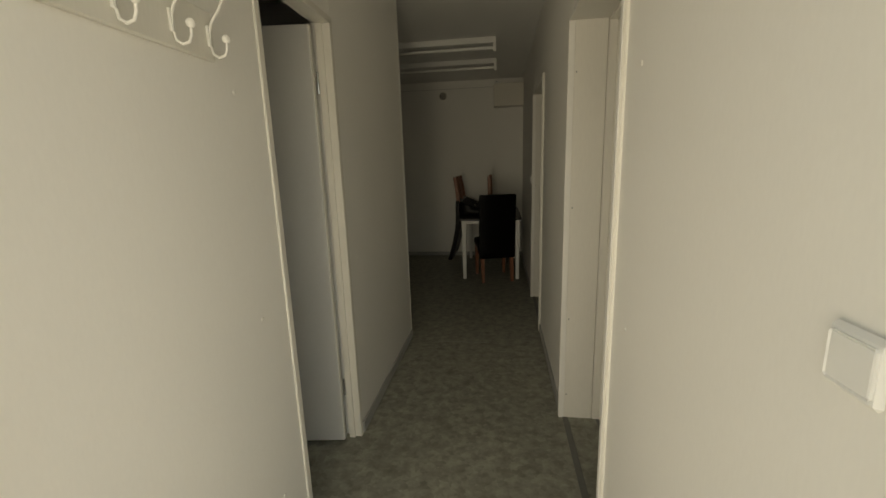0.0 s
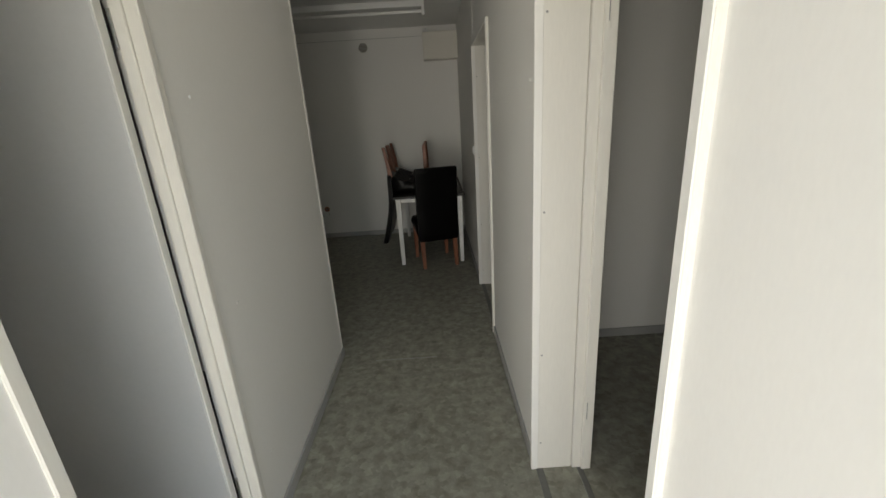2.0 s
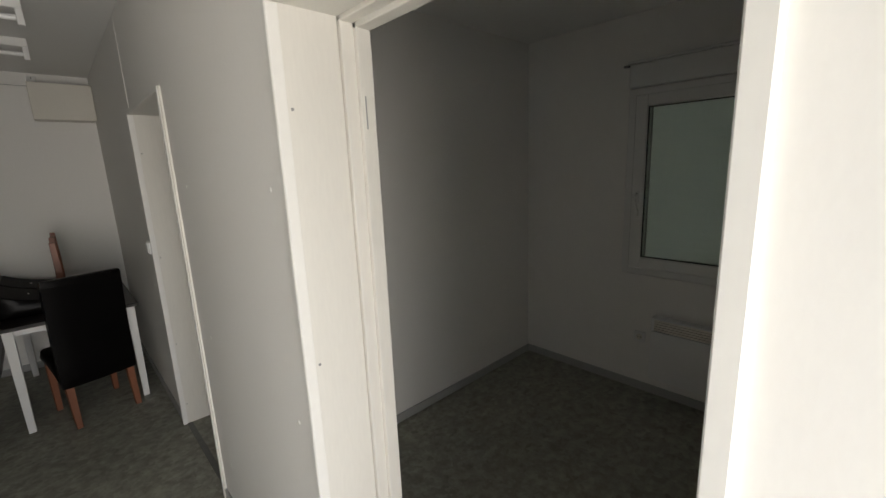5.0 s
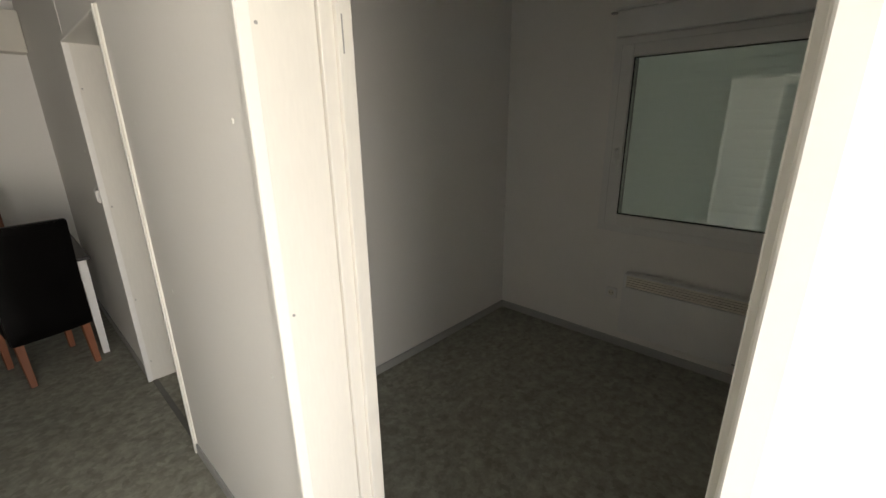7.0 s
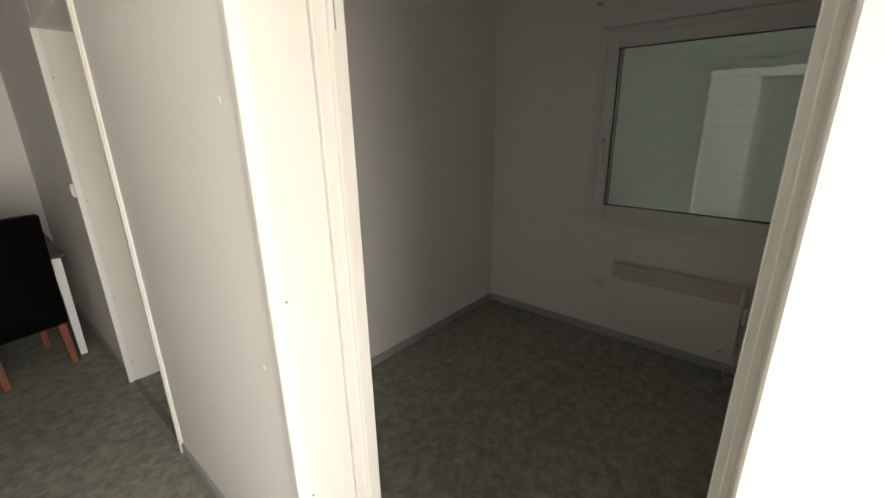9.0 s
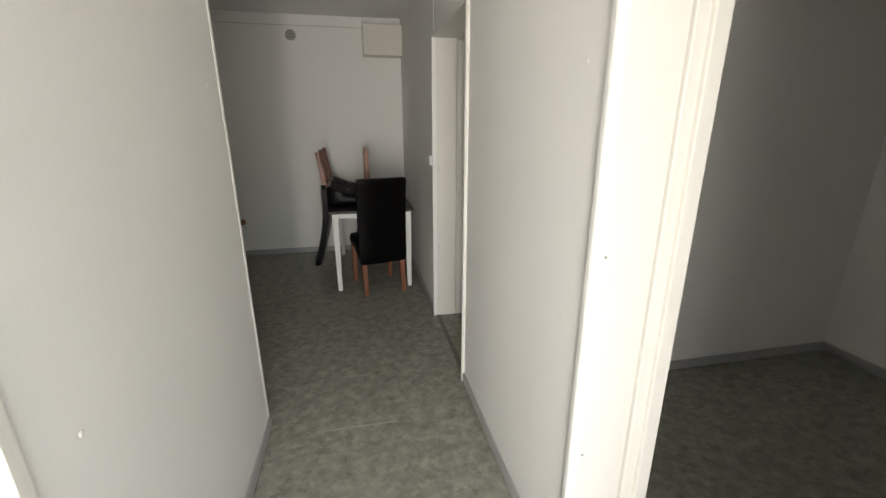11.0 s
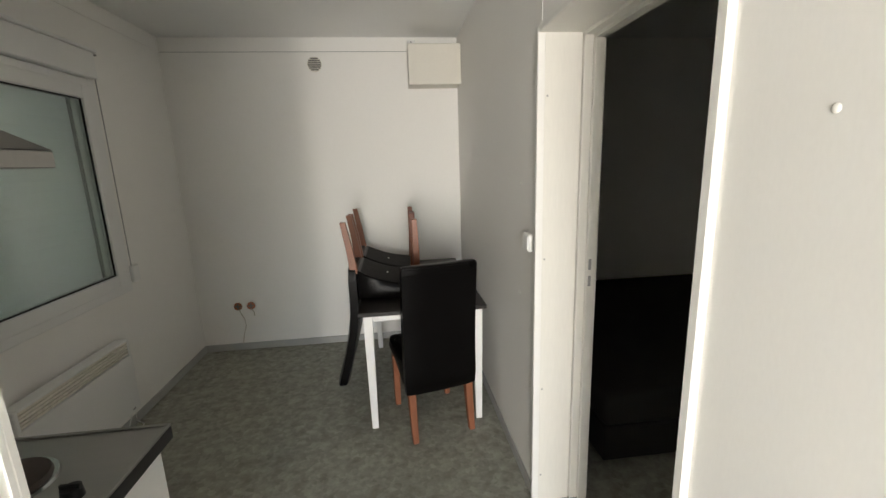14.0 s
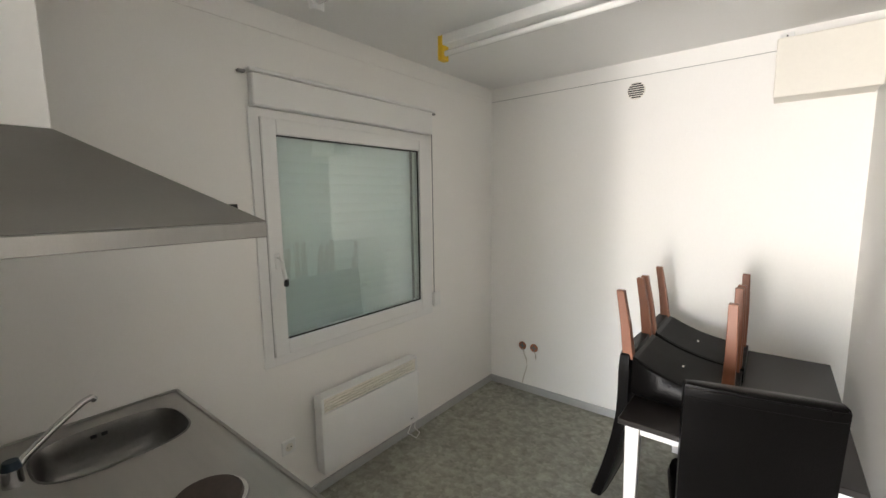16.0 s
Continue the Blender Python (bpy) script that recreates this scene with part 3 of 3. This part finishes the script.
# ---- table and chairs ----
def table():
    top = empty("dining_table", pose(-0.02, 6.59, 0), "dining table with a dark top and white square legs", "table")
    boxes("tabletop", TOP, [(-0.366, 0.364, -0.61, 0.61, 0.718, 0.743)], top, 0.003)
    for sx in (-1, 1):
        boxes("apron", TLEG, [(sx * 0.305 - 0.010, sx * 0.305 + 0.010, -0.53, 0.53, 0.655, 0.716)], top, 0.002)
    for sy in (-1, 1):
        boxes("apron", TLEG, [(-0.29, 0.29, sy * 0.555 - 0.010, sy * 0.555 + 0.010, 0.672, 0.716)], top, 0.002)
    for sx in (-1, 1):
        for sy in (-1, 1):
            bm = bmesh.new()
            x, y = sx * 0.316, sy * 0.56
            loft(bm, [[(x + a * r, y + b * r, z) for a, b in ((-1, -1), (1, -1), (1, 1), (-1, 1))] for z, r in ((0, 0.019), (0.717, 0.027))])
            bmesh.ops.bevel(bm, geom=bm.edges[:], offset=0.002, segments=1, affect="EDGES")
            done("leg", bm, TLEG, top)


table()


def chair(at, label, bow):
    """High-backed upholstered chair that faces local +y; its back stands at y = 0."""
    top = empty("dining_chair", at, label, "chair", "chairs at the table")
    # back: bowed panel from the skirt up
    def lean(z):
        return -bow * max(0.0, (z - 0.52) / 0.51) ** 1.5
    rings = []
    zs = [0.285, 0.292, 0.36, 0.48, 0.58, 0.68, 0.78, 0.88, 0.97, 1.012, 1.026, 1.030]
    for z in zs:
        inset = 0.010 if z in (zs[0], zs[-1]) else (0.004 if z in (zs[1], zs[-2]) else 0.0)
        hw, th = 0.210 - inset, 0.029 - inset
        ring = []
        for k in range(9):
            u = -1 + k / 4
            ring.append((u * hw, lean(z) - th - 0.006 * (1 - u * u) + (0.006 if abs(u) == 1 else 0), z))
        for k in range(9):
            u = 1 - k / 4
            ring.append((u * hw, lean(z) + th + 0.004 * (1 - u * u) - (0.006 if abs(u) == 1 else 0), z))
        rings.append(ring)
    bm = bmesh.new()
    loft(bm, rings)
    done("backrest", bm, LEATHER, top, smooth=True)
    # sewn welts: across the back below its top edge, and round the top
    bm = bmesh.new()
    for z, side in ((0.985, -1), (1.018, -1), (1.018, 1)):
        tube(bm, [(u * 0.206, lean(z) + side * (0.0285 + 0.005 * (1 - u * u) - (0.006 if abs(u) == 1 else 0)), z) for u in (-1, -0.75, -0.5, -0.25, 0, 0.25, 0.5, 0.75, 1)], 0.0028, 6)
    done("welt", bm, LEATHER, top, smooth=True)
    # seat: box cushion with a saddled underside rail
    def saddle(y):
        v = (y - 0.032) / 0.385
        return 0.292 + 0.100 * (1 - (1 - v) ** 2.2)
    bm = bmesh.new()
    rings = []
    for k in range(9):
        v = k / 8
        y = 0.032 + v * 0.385
        drop = saddle(y)
        crown = 0.474 + 0.010 * math.sin(math.pi * min(1, v * 1.05 + 0.02))
        e = 0.012 if k in (0, 8) else 0.0
        rings.append([(-0.205 + e, y, drop + 0.008), (-0.197 + e, y, drop), (0.197 - e, y, drop), (0.205 - e, y, drop + 0.008),
                      (0.213 - e, y, 0.43), (0.206 - e, y, 0.462), (0.18, y, crown), (0.0, y, crown + 0.004), (-0.18, y, crown), (-0.206 + e, y, 0.462), (-0.213 + e, y, 0.43)])
    loft(bm, rings)
    done("seat", bm, LEATHER, top, smooth=True)
    bm = bmesh.new()
    rings = []
    for k in range(9):
        v = k / 8
        y = 0.05 + v * 0.35
        d = saddle(y) - 0.003
        rings.append([(-0.19, y, d), (0.19, y, d), (0.19, y, d + 0.004), (-0.19, y, d + 0.004)])
    loft(bm, rings)
    tagged(done("underside", bm, CLOTH, top, smooth=True), "black underside cloth")
    boxes("tag", EDGE, [(-0.012, 0.012, 0.20, 0.208, saddle(0.204) - 0.006, saddle(0.204) - 0.0015)], top)
    for sx in (-1, 1):
        for y0, y1, z1 in ((-0.035, 0.012, 0.31), (0.385, 0.385, 0.40)):
            bm = bmesh.new()
            x = sx * 0.172
            loft(bm, [[(x + a * r, y + b * r, z) for a, b in ((-1, -1), (1, -1), (1, 1), (-1, 1))] for z, y, r in ((0, y0, 0.0165), (z1 * 0.5, (y0 + y1) / 2 + 0.004, 0.0195), (z1, y1, 0.0225))])
            bmesh.ops.bevel(bm, geom=bm.edges[:], offset=0.0025, segments=1, affect="EDGES")
            done("leg", bm, WOOD, top)
    return top


chair(pose(0.056, 5.918, 0, 0, 0, 13.0), "black leatherette high-backed chair with reddish wooden legs", 0.045)
FLIP = Matrix(((0, 1, 0, 0), (1, 0, 0, 0), (0, 0, -1, 0), (0, 0, 0, 1)))
UPSIDE = "black leatherette chair with reddish wooden legs, upside down on the table"
spare = chair(Matrix.Translation((-0.425, 6.40, 1.224)) @ FLIP, UPSIDE, 0.11)
copy_thing(spare, Matrix.Translation((-0.42, 6.82, 1.224)) @ FLIP)


# ---- kitchenette ----
def kitchenette():
    top = empty("kitchenette", pose(0, 0, 0), "white kitchen unit with a steel worktop, sink and hotplate", "kitchen unit")
    x0, x1, y0, y1, z = -1.836, -0.79, 4.302, 4.868, 0.87
    boxes("cabinet", ENAMEL, [(x0 + 0.01, x0 + 0.028, y0 + 0.01, y1 - 0.05, 0.0, z - 0.041),
                              (x1 - 0.033, x1 - 0.015, y0 + 0.01, y1 - 0.05, 0.0, z - 0.041),
                              (x0 + 0.028, x1 - 0.033, y0 + 0.01, y0 + 0.022, 0.0, z - 0.041),
                              (x0 + 0.028, x1 - 0.033, y0 + 0.022, y1 - 0.05, 0.0, 0.09)], top, 0.001)
    for a, b in ((x0 + 0.014, -1.32), (-1.314, x1 - 0.019)):
        boxes("cabinet_door", ENAMEL, [(a, b, y1 - 0.049, y1 - 0.031, 0.08, z - 0.055)], top, 0.003)
        boxes("door_handle", CHROME, [((a + b) / 2 - 0.05, (a + b) / 2 + 0.05, y1 - 0.031, y1 - 0.012, z - 0.11, z - 0.10)], top, 0.003)
    # worktop with two openings: a long basin and a round plate recess
    cx, cy, rx, ry = -1.585, 4.60, 0.155, 0.20
    px, py, pr = -1.045, 4.675, 0.098
    bm = bmesh.new()
    box(bm, x0, x1, y0, y1, z - 0.04, z, bev=0.004, seg=2)
    slab = done("worktop", bm, STEEL, top, smooth=True)
    cut = bmesh.new()
    n = 48
    def oval(k, gx, gy, z_):
        a = 2 * math.pi * k / n
        c, s = math.cos(a), math.sin(a)
        p = 3.2
        r = (abs(c) ** p + abs(s) ** p) ** (-1 / p)
        return (cx + gx * c * r, cy + gy * s * r, z_)
    loft(cut, [[oval(k, rx, ry, zz) for k in range(n)] for zz in (z - 0.1, z + 0.1)])
    cutter = done("cutter", cut, STEEL)
    md = slab.modifiers.new("hole", "BOOLEAN")
    md.operation, md.object, md.solver = "DIFFERENCE", cutter, "EXACT"
    dg = bpy.context.evaluated_depsgraph_get()
    cutme = bpy.data.meshes.new_from_object(slab.evaluated_get(dg))
    slab.modifiers.clear()
    slab.data = cutme
    bpy.data.objects.remove(cutter)
    bm = bmesh.new()
    levels = ((1.03, 0.0015), (1.0, 0.003), (0.98, -0.006), (0.95, -0.05), (0.90, -0.115), (0.78, -0.138), (0.4, -0.145), (0.08, -0.147))
    rings = [[bm.verts.new(oval(k, rx * f, ry * f, z + dz)) for k in range(n)] for f, dz in levels]
    for u, v in zip(rings, rings[1:]):
        for k in range(n):
            bm.faces.new((u[k], u[(k + 1) % n], v[(k + 1) % n], v[k]))
    bm.faces.new(rings[-1])
    basin = done("basin", bm, SHADEBASIN, top, smooth=True)
    sol = basin.modifiers.new("sheet", "SOLIDIFY")
    sol.thickness, sol.offset = 0.001, -1
    bm = bmesh.new()
    for yy in (4.57, 4.60):
        box(bm, cx - rx * 0.962, cx - rx * 0.94, yy - 0.009, yy + 0.009, z - 0.036, z - 0.022, bev=0.002)
    done("overflow_slots", bm, BLACK, top)
    bm = bmesh.new()
    rod(bm, (cx, cy, z - 0.147), (cx, cy, z - 0.143), 0.03, seg=24)
    done("drain", bm, CHROME, top)
    # raised rim along the edges
    boxes("rim", STEEL, [(x0, x1, y1 - 0.012, y1, z, z + 0.004), (x0, x0 + 0.010, y0, y1 - 0.013, z, z + 0.006), (x1 - 0.012, x1, y0, y1 - 0.013, z, z + 0.004), (x0 + 0.011, x1 - 0.013, y0, y0 + 0.012, z, z + 0.03)], top, 0.0015)
    boxes("edge_band", BLACK, [(x1, x1 + 0.0015, y0 + 0.004, y1 - 0.004, z - 0.038, z - 0.003)], top)
    boxes("edge_band", CHROME, [(x0 + 0.004, x1 - 0.004, y1, y1 + 0.0015, z - 0.038, z - 0.003)], top)
    # hotplate
    bm = bmesh.new()
    rod(bm, (px, py, z), (px, py, z + 0.006), pr, pr - 0.003, 40)
    done("plate_rim", bm, CHROME, top, smooth=True)
    bm = bmesh.new()
    rod(bm, (px, py, z + 0.004), (px, py, z + 0.016), pr - 0.012, pr - 0.016, 40)
    done("hotplate", bm, IRON, top, smooth=True)
    bm = bmesh.new()
    rod(bm, (-0.868, 4.625, z), (-0.868, 4.625, z + 0.024), 0.022, 0.019, 20)
    box(bm, -0.890, -0.846, 4.621, 4.629, z + 0.02, z + 0.032, bev=0.002)
    done("knob", bm, BLACK, top, smooth=True)
    # single-lever tap at the wall
    tx, ty = -1.545, 4.362
    bm = bmesh.new()
    rod(bm, (tx, ty, z), (tx, ty, z + 0.05), 0.024, 0.021, 20)
    tube(bm, [(tx, ty, z + 0.03), (tx - 0.02, ty + 0.03, z + 0.06), (tx - 0.06, ty + 0.10, z + 0.10), (tx - 0.105, ty + 0.18, z + 0.137), (tx - 0.118, ty + 0.203, z + 0.14), (tx - 0.124, ty + 0.212, z + 0.128)], 0.0105, 12)
    done("tap", bm, CHROME, top, smooth=True)
    bm = bmesh.new()
    rod(bm, (tx, ty, z + 0.049), (tx, ty, z + 0.072), 0.023, 0.017, 20)
    done("tap_cap", bm, BLUE, top, smooth=True)


kitchenette()


def hood():
    top = empty("cooker_hood", pose(0, 0, 0), "brushed steel pyramid cooker hood on the kitchen wall", "cooker hood")
    x0, x1, y0, y1, z = -1.49, -0.885, 4.290, 4.80, 1.563
    c0, c1, cy, zt = -1.29, -1.085, 4.47, 1.80
    boxes("rim", STEEL, [(x0, x1, y0, y1, z, z + 0.036)], top, 0.002)
    bm = bmesh.new()
    loft(bm, [[(x0, y0, z + 0.037), (x1, y0, z + 0.037), (x1, y1, z + 0.037), (x0, y1, z + 0.037)],
              [(x0 + 0.004, y0, z + 0.041), (x1 - 0.004, y0, z + 0.041), (x1 - 0.004, y1 - 0.004, z + 0.041), (x0 + 0.004, y1 - 0.004, z + 0.041)],
              [(c0, y0, zt), (c1, y0, zt), (c1, cy, zt), (c0, cy, zt)]])
    bmesh.ops.bevel(bm, geom=[e for e in bm.edges if e.calc_length() > 0.3], offset=0.0015, segments=1, affect="EDGES")
    done("canopy", bm, HOODDIM, top)
    tagged(boxes("duct", PVC, [(c0 + 0.002, c1 - 0.002, y0, cy - 0.002, zt, H - 0.004)], top, 0.002), "white sheet-metal duct")


hood()


# ---- dark bedroom ----
def divan():
    top = empty("divan_bed", pose(1.84, 6.40, 0), "black low divan bed against the bedroom walls", "bed")
    bm = bmesh.new()
    box(bm, -1.03, 1.03, -0.93, 0.92, 0.24, 0.43, bev=0.04, seg=3)
    done("mattress", bm, MATTRESS, top, smooth=True)
    boxes("base", MATTRESS, [(-1.02, 1.02, -0.92, 0.92, 0.05, 0.239)], top, 0.008)
    for sx in (-0.9, 0.9):
        for sy in (-0.82, 0.82):
            bm = bmesh.new()
            rod(bm, (sx, sy, 0), (sx, sy, 0.052), 0.022, 0.026)
            done("foot", bm, BLACK, top)


divan()
